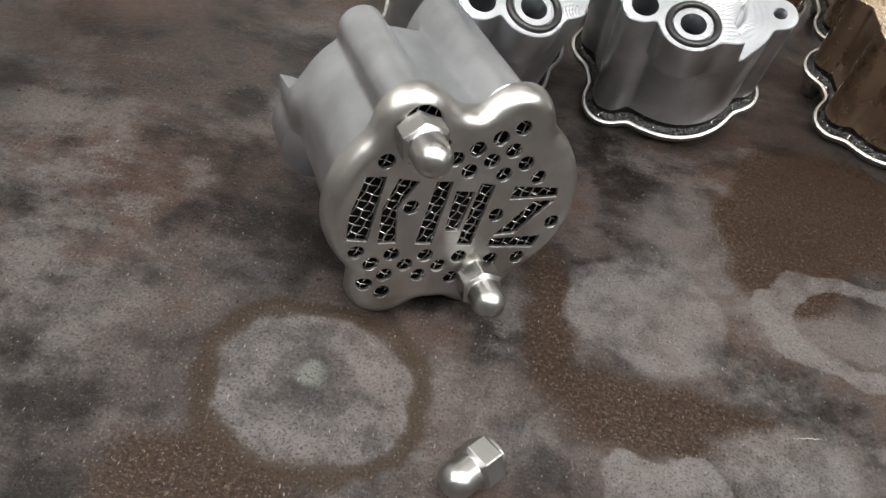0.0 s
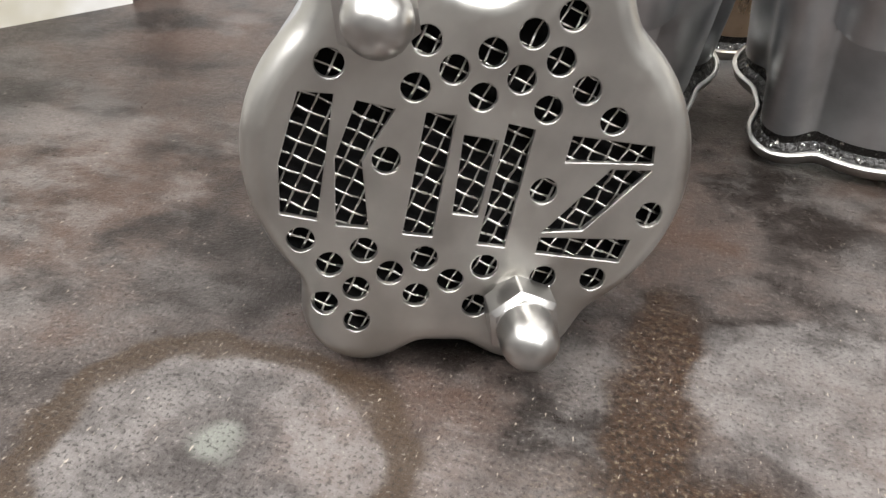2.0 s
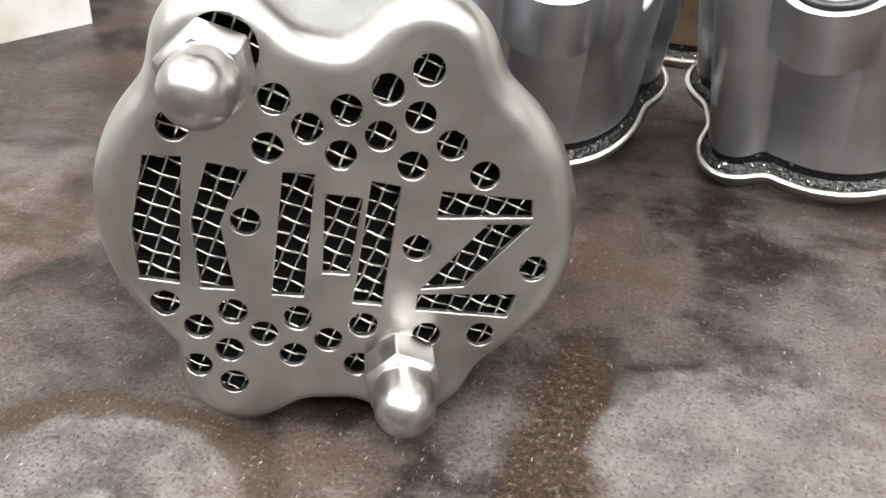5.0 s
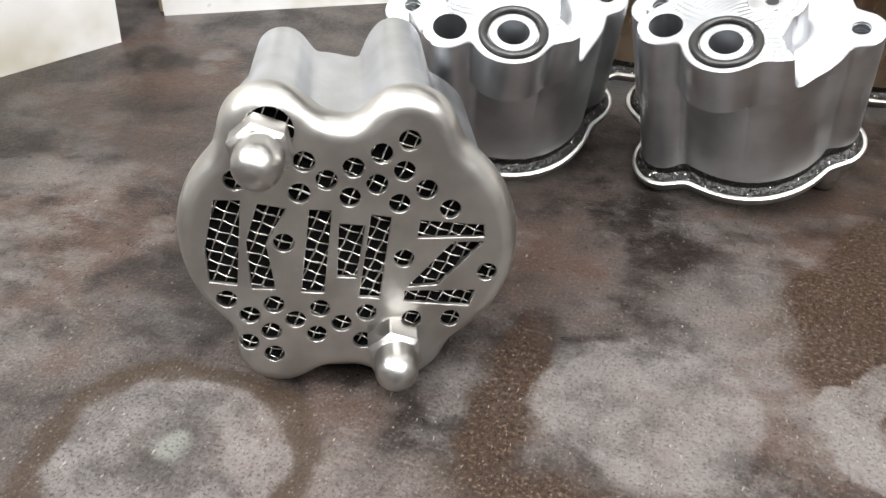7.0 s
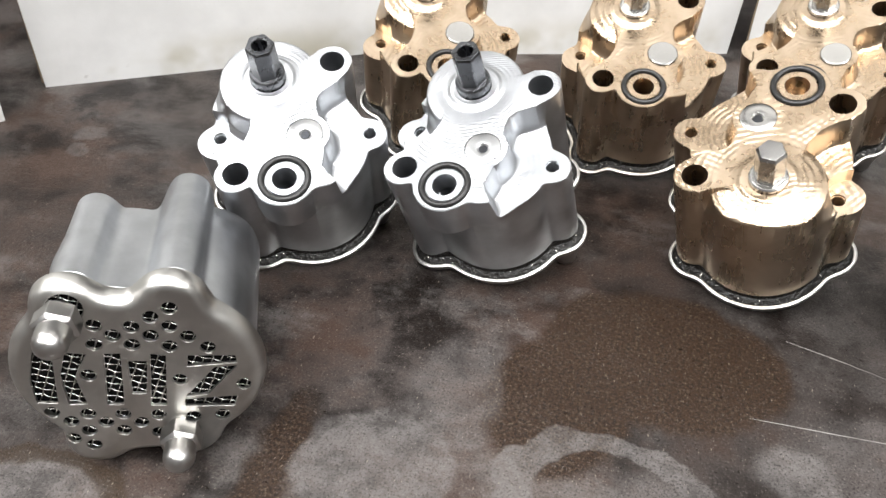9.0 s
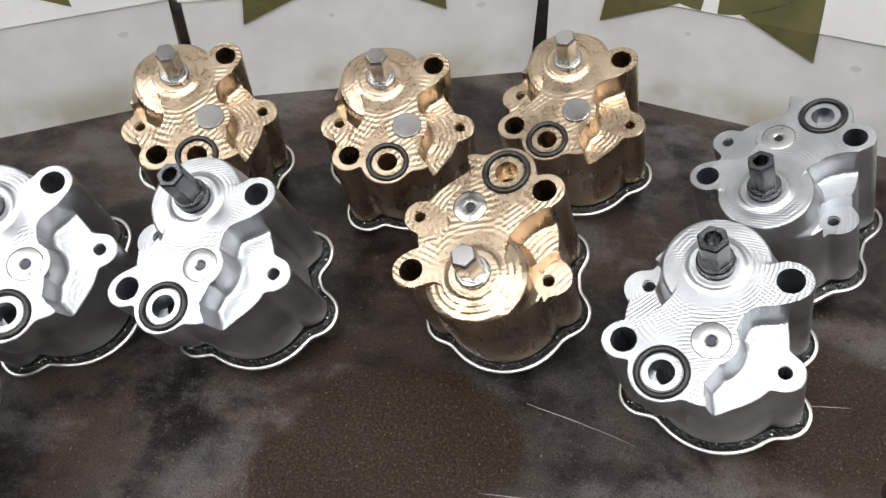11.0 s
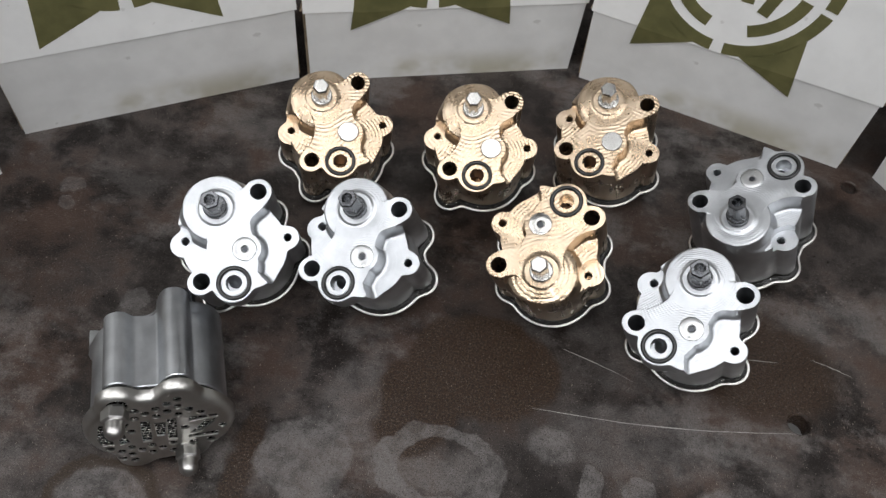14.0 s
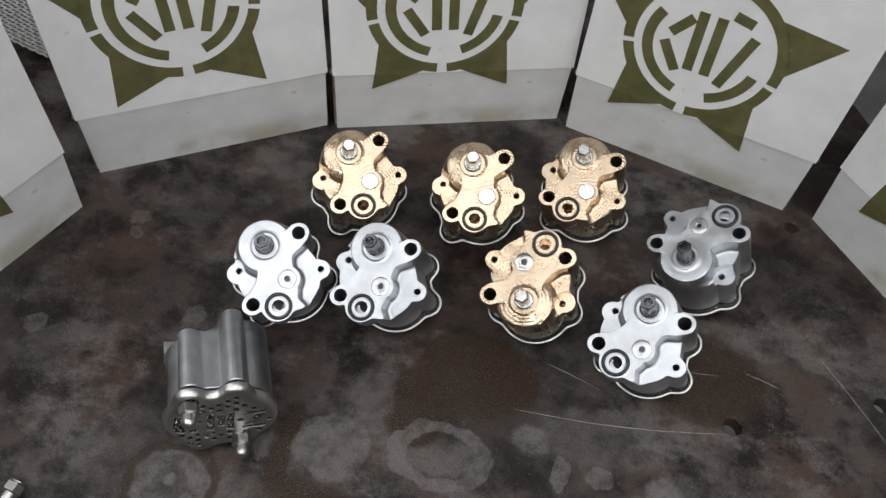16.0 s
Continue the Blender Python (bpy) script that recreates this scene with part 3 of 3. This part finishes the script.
def shaft_hollow(bm):
    """A grey hexagonal drive shaft with a round bore in its end, on a round collar."""
    hexa = lambda r: [(HUB[0] * MM + r * MM * math.cos(radians(20 + 60 * k + a)), HUB[1] * MM + r * MM * math.sin(radians(20 + 60 * k + a))) for k in range(6) for a in (-4, -1, 1, 4)]  # noqa: E731
    ring = lambda r: scale_mm(circle(HUB[0], HUB[1], r, 24, radians(16)))  # noqa: E731
    loft(bm, [level(hexa(5.1), 0), level(hexa(5.1), 18.6 * MM), level(hexa(4.6), 19.4 * MM), level(ring(2.9), 19.4 * MM), level(ring(2.6), 18.9 * MM), level(ring(2.6), 12 * MM)])
    return spun(bm, [(6.3 * MM, 0.5 * MM), (6.3 * MM, 4.4 * MM), (5.7 * MM, 5.2 * MM), (4.4 * MM, 5.2 * MM)], HUB[0] * MM, HUB[1] * MM)


def shaft_solid(bm):
    hexa = lambda r: scale_mm(circle(HUB[0], HUB[1], r, 6, 0.2))  # noqa: E731
    ring = lambda r: scale_mm(circle(HUB[0], HUB[1], r, 6, 0.2))  # noqa: E731
    loft(bm, [level(hexa(5.0), 0), level(hexa(5.0), 16.2 * MM), level(ring(4.2), 17.4 * MM)])
    return spun(bm, [(6.4 * MM, 0.4 * MM), (6.4 * MM, 2.6 * MM), (5.7 * MM, 3.1 * MM), (4.4 * MM, 3.1 * MM)], HUB[0] * MM, HUB[1] * MM)


GASKET_LINE = radial(LOBES, 1.8)
meshes = {}


def shared(key, make, material, smooth=35):
    if key not in meshes:
        made = make()
        meshes[key] = made if isinstance(made, bpy.types.Mesh) else finish(key, made, material, smooth)
    return meshes[key]


def oil_pump(m, bronze, flat_plug, label):
    metal_of = BRONZE if bronze else ALUMINIUM
    pump = tagged(new("oil_pump"), label=label, category="oil pump", group="oil pumps on the table")
    pump.matrix_world = m
    part("body", shared("bronze_body" if bronze else "aluminium_body", lambda: pump_body(metal_of, bronze), metal_of), None, pump, "machined bronze body" if bronze else "machined aluminium body")
    cap = part("strainer_cap", shared("strainer_cap", lambda: pump_cap(STAINLESS), STAINLESS), None, pump, "pressed stainless cap with round holes and slots")
    part("gauze", shared("gauze", lambda: pump_gauze(WIRE), WIRE, 60), None, cap, "woven steel wire cloth")["kind"] = "stuff"
    part("gasket", shared("gasket", lambda: loft(bmesh.new(), [level(GASKET_LINE, -59.0 * MM), level(GASKET_LINE, -58.0 * MM), level(inset(GASKET_LINE, 0.9 * MM), -57.2 * MM), level(inset(GASKET_LINE, 2.2 * MM), -56.4 * MM), level(inset(GASKET_LINE, 2.7 * MM), -53.3 * MM)]), GAUZE), None, pump, "black oily strainer edge")
    # Sheet added behind the gauze so that the cavity's shade is drawn as black.
    part("cavity_shade_sheet", shared("cavity_shade_sheet", lambda: loft(bmesh.new(), [level(inset(GASKET_LINE, 0.6 * MM), -59.6 * MM), level(inset(GASKET_LINE, 0.6 * MM), -59.05 * MM)]), CAVITY_SHADE), None, pump, "black sheet standing in for cavity shade behind the gauze")
    part("o_ring", shared("o_ring", lambda: torus(bmesh.new(), PORT[0] * MM, PORT[1] * MM, 0.0 * MM, 8.0 * MM, 1.12 * MM), RUBBER, 80), None, pump, "glossy black rubber ring")
    if flat_plug:
        plug = lambda: spun(bmesh.new(), [(6.2 * MM, -1.6 * MM), (6.2 * MM, 0.5 * MM), (5.8 * MM, 0.8 * MM), (0.3 * MM, 0.8 * MM)], PLUG[0] * MM, PLUG[1] * MM, 36)  # noqa: E731
        part("plug", shared("flat_plug", plug, NICKEL), None, pump, "flat polished steel plug")
    else:
        plug = lambda: spun(bmesh.new(), [(6.25 * MM, -1.6 * MM), (6.25 * MM, -0.1 * MM), (5.9 * MM, 0.1 * MM), (2.2 * MM, -0.2 * MM), (1.6 * MM, -0.8 * MM), (1.5 * MM, -1.5 * MM)], PLUG[0] * MM, PLUG[1] * MM, 36)  # noqa: E731
        body = part("plug", shared("ring_plug" if bronze else "aluminium_plug", plug, NICKEL if bronze else TURNED), None, pump, "turned steel plug with a centre hole")
        # A dark disc fills the plug's recess and paints the shade inside the hole.
        part("plug_hole_shade", shared("plug_hole_shade", lambda: spun(bmesh.new(), [(1.55 * MM, -1.4 * MM), (1.55 * MM, -0.75 * MM)], PLUG[0] * MM, PLUG[1] * MM, 16), DARK_STEEL), None, body, "dark disc standing in for the centre hole's shade")
    part("drive_shaft", shared("solid_shaft" if bronze else "hollow_shaft", lambda: (shaft_solid if bronze else shaft_hollow)(bmesh.new()), NICKEL if bronze else SHAFT_STEEL, 20), None, pump, "bright hexagonal shaft" if bronze else "dark grey hollow hexagonal shaft")
    for k, (x, y) in enumerate(EARS):
        part("thread", shared("thread%s%d" % ("_bronze" if bronze else "", k), lambda: thread(bmesh.new(), x, y, -30, -19 if k else -12, 2.5, 0.9), metal_of, 60), None, pump)
    for x, y in NUTS:
        part("cap_nut", shared("cap_nut", lambda: acorn_nut(bmesh.new()), NUT_STEEL, 28), None, pump, "polished domed cap nut", Matrix.Translation((x * MM, y * MM, -63.5 * MM)) @ pose(0, 0, 0, 180, 0, 20))
    return pump


LOWEST = [Vector((x, y, Z_BOTTOM)) for x, y in inset(CAP_LINE, 2.5 * MM)] + [Vector((x * MM, y * MM, -79.5 * MM)) for x, y in NUTS]


def standing(x, y, turn, side, tilt):
    """A pump that rests on its two cap nuts and one edge of its cap, raised towards side."""
    lean = radians(side)
    k = Vector((math.sin(radians(tilt)) * math.cos(lean), math.sin(radians(tilt)) * math.sin(lean), math.cos(radians(tilt))))
    r = k.rotation_difference(Vector((0, 0, 1))).to_matrix()
    ax = r @ Vector((1, 0, 0))
    r = Matrix.Rotation(radians(turn) - math.atan2(ax.y, ax.x), 3, "Z") @ r
    z = -min((r @ p).z for p in LOWEST)
    return Matrix.Translation((x, y, z)) @ r.to_4x4()


STANDING = [
    (0.0066, 0.2679, 71.3, 31.4, 26.8, False, False, "bright aluminium oil pump with a dark shaft, tilted over"),
    (0.0714, 0.2819, 40.8, 31.4, 26.4, False, False, "satin aluminium oil pump with a dark shaft, leaning over"),
    (0.0366, 0.3650, 73.1, 33.1, 25.4, True, True, "golden bronze oil pump with a flat bright plug"),
    (0.1238, 0.3760, 57.2, 31.8, 25.5, True, True, "golden bronze oil pump with a flat scratched plug"),
    (0.1980, 0.4034, 33.9, 32.4, 25.9, True, True, "golden bronze oil pump with a flat dull plug"),
    (0.1714, 0.3048, -148.6, -148.4, 26.8, True, False, "golden bronze oil pump turned about, with a holed plug"),
    (0.2509, 0.2795, 16.7, 31.9, 26.8, False, False, "scratched aluminium oil pump with a dark shaft"),
    (0.2845, 0.3682, -173.2, -153.0, 25.0, False, False, "shiny aluminium oil pump turned about, with a dark shaft"),
]
for x, y, turn, side, tilt, bronze, flat, label in STANDING:
    oil_pump(standing(x, y, turn, side, tilt), bronze, flat, label)

# the pump that lies on its side, its perforated cap towards the viewer
out_of_cap, across, upward = Vector((0.42020, -0.90550, 0.05917)), Vector((0.90709, 0.42094, 0.0)), Vector((-0.02491, 0.05367, 0.99825))
x_axis = across * math.cos(FACE) + upward * math.sin(FACE)
z_axis = -out_of_cap
y_axis = z_axis.cross(x_axis)
centre = Vector((0.00341, 0.17038, 0.03401)) + across * -0.0036 + upward * 0.0025 - out_of_cap * 0.0635
lying = Matrix((x_axis, y_axis, z_axis)).transposed().to_4x4()
lying.translation = centre
oil_pump(lying, False, False, "aluminium oil pump lying on its side with a perforated steel cap")


# ---- loose cap nuts ----
def loose_nut(x, y, turn):
    ob = thing("loose_cap_nut", acorn_nut(bmesh.new()), NUT_STEEL, pose(x, y, 0.0049, 0, 0, turn) @ pose(0, 0, 0, 0, 90, 0) @ pose(0, 0, 0, 0, 0, 30), 28, label="polished domed cap nut lying on the table", category="nut", group="loose cap nuts")
    return ob


loose_nut(0.0205, 0.1215, 228)
loose_nut(-0.1155, 0.113, 262)


# ---- boxes with sprayed emblems ----
FOLD = 0.066


def front(z):
    """How far the carton's front stands back at a height: the flap slopes in below the fold, the lid leans back above it."""
    return -0.0065 * z / FOLD if z < FOLD else -0.0065 + (z - FOLD) * 0.055


def flat_piece(bm, points, y0, y1):
    """An outline in the box's front (across, up), given a thickness and laid on the folded front."""
    n = len(points)
    a, b = [bm.verts.new((x, y0, z)) for x, z in points], [bm.verts.new((x, y1, z)) for x, z in points]
    for k in range(n):
        bm.faces.new((a[k], a[(k + 1) % n], b[(k + 1) % n], b[k]))
    bm.faces.new(a[::-1])
    bm.faces.new(b)
    bmesh.ops.bisect_plane(bm, geom=bm.verts[:] + bm.edges[:] + bm.faces[:], plane_co=(0, 0, FOLD), plane_no=(0, 0, 1))
    for v in bm.verts:
        v.co.y += front(v.co.z)
    return bm


def arc_bar(cx, cz, r0, r1, a0, a1, n=16):
    pts = [(cx + r1 * math.cos(radians(a0 + (a1 - a0) * k / n)), cz + r1 * math.sin(radians(a0 + (a1 - a0) * k / n))) for k in range(n + 1)]
    return pts + [(cx + r0 * math.cos(radians(a1 - (a1 - a0) * k / n)), cz + r0 * math.sin(radians(a1 - (a1 - a0) * k / n))) for k in range(n + 1)]


def emblem_shapes(cx, cz):
    """A star behind a broken ring, with plain arcs and bars inside."""
    shapes = []
    for a0, a1 in ((-10, 82), (98, 190), (194, 266)):
        shapes.append(arc_bar(cx, cz, 0.0535, 0.0620, a0, a1))
    for a, tip in ((90, 0.098), (22, 0.101), (158, 0.101), (-54, 0.098), (-126, 0.098)):
        c, s = math.cos(radians(a)), math.sin(radians(a))
        left, right = radians(a - 21), radians(a + 21)
        shapes.append([(cx + 0.0622 * math.cos(left), cz + 0.0622 * math.sin(left)), (cx + tip * c, cz + tip * s), (cx + 0.0622 * math.cos(right), cz + 0.0622 * math.sin(right)), (cx + 0.0622 * c, cz + 0.0622 * s)])
    shapes.append(arc_bar(cx, cz, 0.0385, 0.0470, 150, 255))
    shapes.append(arc_bar(cx, cz, 0.0385, 0.0470, -70, -12))

    def bar(x0, z0, x1, z1, w):
        dx, dz = x1 - x0, z1 - z0
        size = math.hypot(dx, dz)
        nx, nz = -dz / size * w / 2, dx / size * w / 2
        return [(cx + x0 + nx, cz + z0 + nz), (cx + x0 - nx, cz + z0 - nz), (cx + x1 - nx, cz + z1 - nz), (cx + x1 + nx, cz + z1 + nz)]

    for line in ((-0.030, -0.002, -0.015, -0.025, 0.008), (-0.027, 0.006, -0.014, 0.023, 0.008), (-0.008, 0.030, -0.006, -0.021, 0.008), (0.006, 0.030, 0.0075, -0.021, 0.008), (0.033, 0.022, 0.019, -0.026, 0.008), (0.013, 0.035, 0.028, 0.032, 0.008)):
        shapes.append(bar(*line))
    return shapes


def emblem_box(ax, ay, bx, by, lift=0.0, height=0.25, depth=0.058, wide=None, label=""):
    """A white carton standing on edge; its front's lower line runs from a to b."""
    w = wide or math.hypot(bx - ax, by - ay)
    turn = math.degrees(math.atan2(by - ay, bx - ax))
    carton = tagged(new("carton"), label=label or "white cardboard carton with a sprayed olive star emblem", category="box", group="cartons standing round the table")
    carton.matrix_world = pose(ax, ay, 0, 0, 0, turn)
    part("tray", box(bmesh.new(), 0.0035, w - 0.0035, 0.0070, depth, 0, height - 0.003, 0.001), CARD, carton)
    part("lid", flat_piece(bmesh.new(), [(0, FOLD + 0.0004), (w, FOLD + 0.0004), (w, height), (0, height)], 0.0, 0.0021), CARD, carton)
    part("front_flap", flat_piece(bmesh.new(), [(0.0015, 0), (w - 0.0015, 0), (w - 0.0015, FOLD), (0.0015, FOLD)], 0.0009, 0.0030), FLAP_CARD, carton)
    for x0 in (-0.0005, w - 0.0022):
        part("side_flap", box(bmesh.new(), x0, x0 + 0.0026, 0.0045, depth - 0.004, 0.0006, FOLD - 0.003, 0.0006), BROWN_CARD, carton, "bare cardboard edge")
        tab = [(x0 + 0.0013 - 0.003, FOLD - 0.001), (x0 + 0.0013 + 0.003, FOLD - 0.001), (x0 + 0.0013, FOLD + 0.007)]
        part("tuck_tab", flat_piece(bmesh.new(), tab, 0.0045, 0.009), BROWN_CARD, carton, "dark folded tab")
    emblem = part("emblem", flat_piece(bmesh.new(), arc_bar(0.09, 0.1265 + lift, 0.0535, 0.0620, -86, -14), -0.00025, 0.0004), OLIVE, carton, "olive green sprayed star and ring")
    for shape in emblem_shapes(0.09, 0.1265 + lift):
        part("paint", flat_piece(bmesh.new(), shape, -0.00025, 0.0004), OLIVE, emblem)
    return carton


emblem_box(-0.1896, 0.3670, -0.0238, 0.4739, 0.0243)
emblem_box(-0.0172, 0.4714, 0.1746, 0.5396, 0.0027)
emblem_box(0.1809, 0.5315, 0.3785, 0.4815, 0.002)
dx, dy = (-0.1841 + 0.2134) / 0.081, (0.3326 - 0.2571) / 0.081
emblem_box(-0.1841 - dx * 0.2, 0.3326 - dy * 0.2, -0.1841, 0.3326, 0.0)
dx, dy = (0.4564 - 0.4010) / 0.0901, (0.4094 - 0.4805) / 0.0901
emblem_box(0.4010, 0.4805, 0.4010 + dx * 0.2, 0.4805 + dy * 0.2, 0.0)


# ---- things behind the cartons ----
def mesh_mat():
    """A coarse woven mat of pale and black strands, folded once."""
    bm = bmesh.new()
    for i in range(46):
        for way in (0, 1):
            run = []
            for j in range(47):
                a, b = i * 0.004, j * 0.004
                x, y = (b, a) if way == 0 else (a, b)
                lift = 0.0009 * (1 if (i + j + way) % 2 else -1)
                run.append(Vector((x, y, 0.022 + lift + 0.018 * math.sin(x * 22) * math.sin(y * 17 + 0.6))))
            side = Vector((0, 0.0013, 0)) if way == 0 else Vector((0.0013, 0, 0))
            rows = [[bm.verts.new(p - side), bm.verts.new(p + Vector((0, 0, 0.0008))), bm.verts.new(p + side), bm.verts.new(p - Vector((0, 0, 0.0006)))] for p in run]
            for p, q in zip(rows, rows[1:]):
                for k in range(4):
                    bm.faces.new((p[k], p[(k + 1) % 4], q[(k + 1) % 4], q[k]))
    return bm


def strand():
    s = Nodes("pale_plastic_strand")
    return s.set(colour=s.mix(s.noise(300, 3), (0.16, 0.16, 0.155), (0.42, 0.42, 0.40)), rough=0.45)


mat = thing("woven_mat", mesh_mat(), strand(), pose(-0.47, 0.50, 0.0, 0, 0, -8), 40, label="grey and black woven plastic mat behind the cartons", category="mat")
mat["kind"] = "stuff"


def cable():
    bm, rows = bmesh.new(), []
    for k in range(41):
        f = k / 40
        c = Vector((0.70 + 0.75 * f, 1.75 + 0.35 * math.sin(3.0 * f), RZ0 + 0.006))
        rows.append([bm.verts.new(c + Vector((0.006 * math.cos(a), 0.006 * math.sin(a) * 0.6, 0.006 * math.sin(a)))) for a in (2 * math.pi * j / 8 for j in range(8))])
    for p, q in zip(rows, rows[1:]):
        for k in range(8):
            bm.faces.new((p[k], p[(k + 1) % 8], q[(k + 1) % 8], q[k]))
    return bm


thing("cable", cable(), RUBBER, None, 60, label="black rubber cable lying on the concrete floor", category="cable")
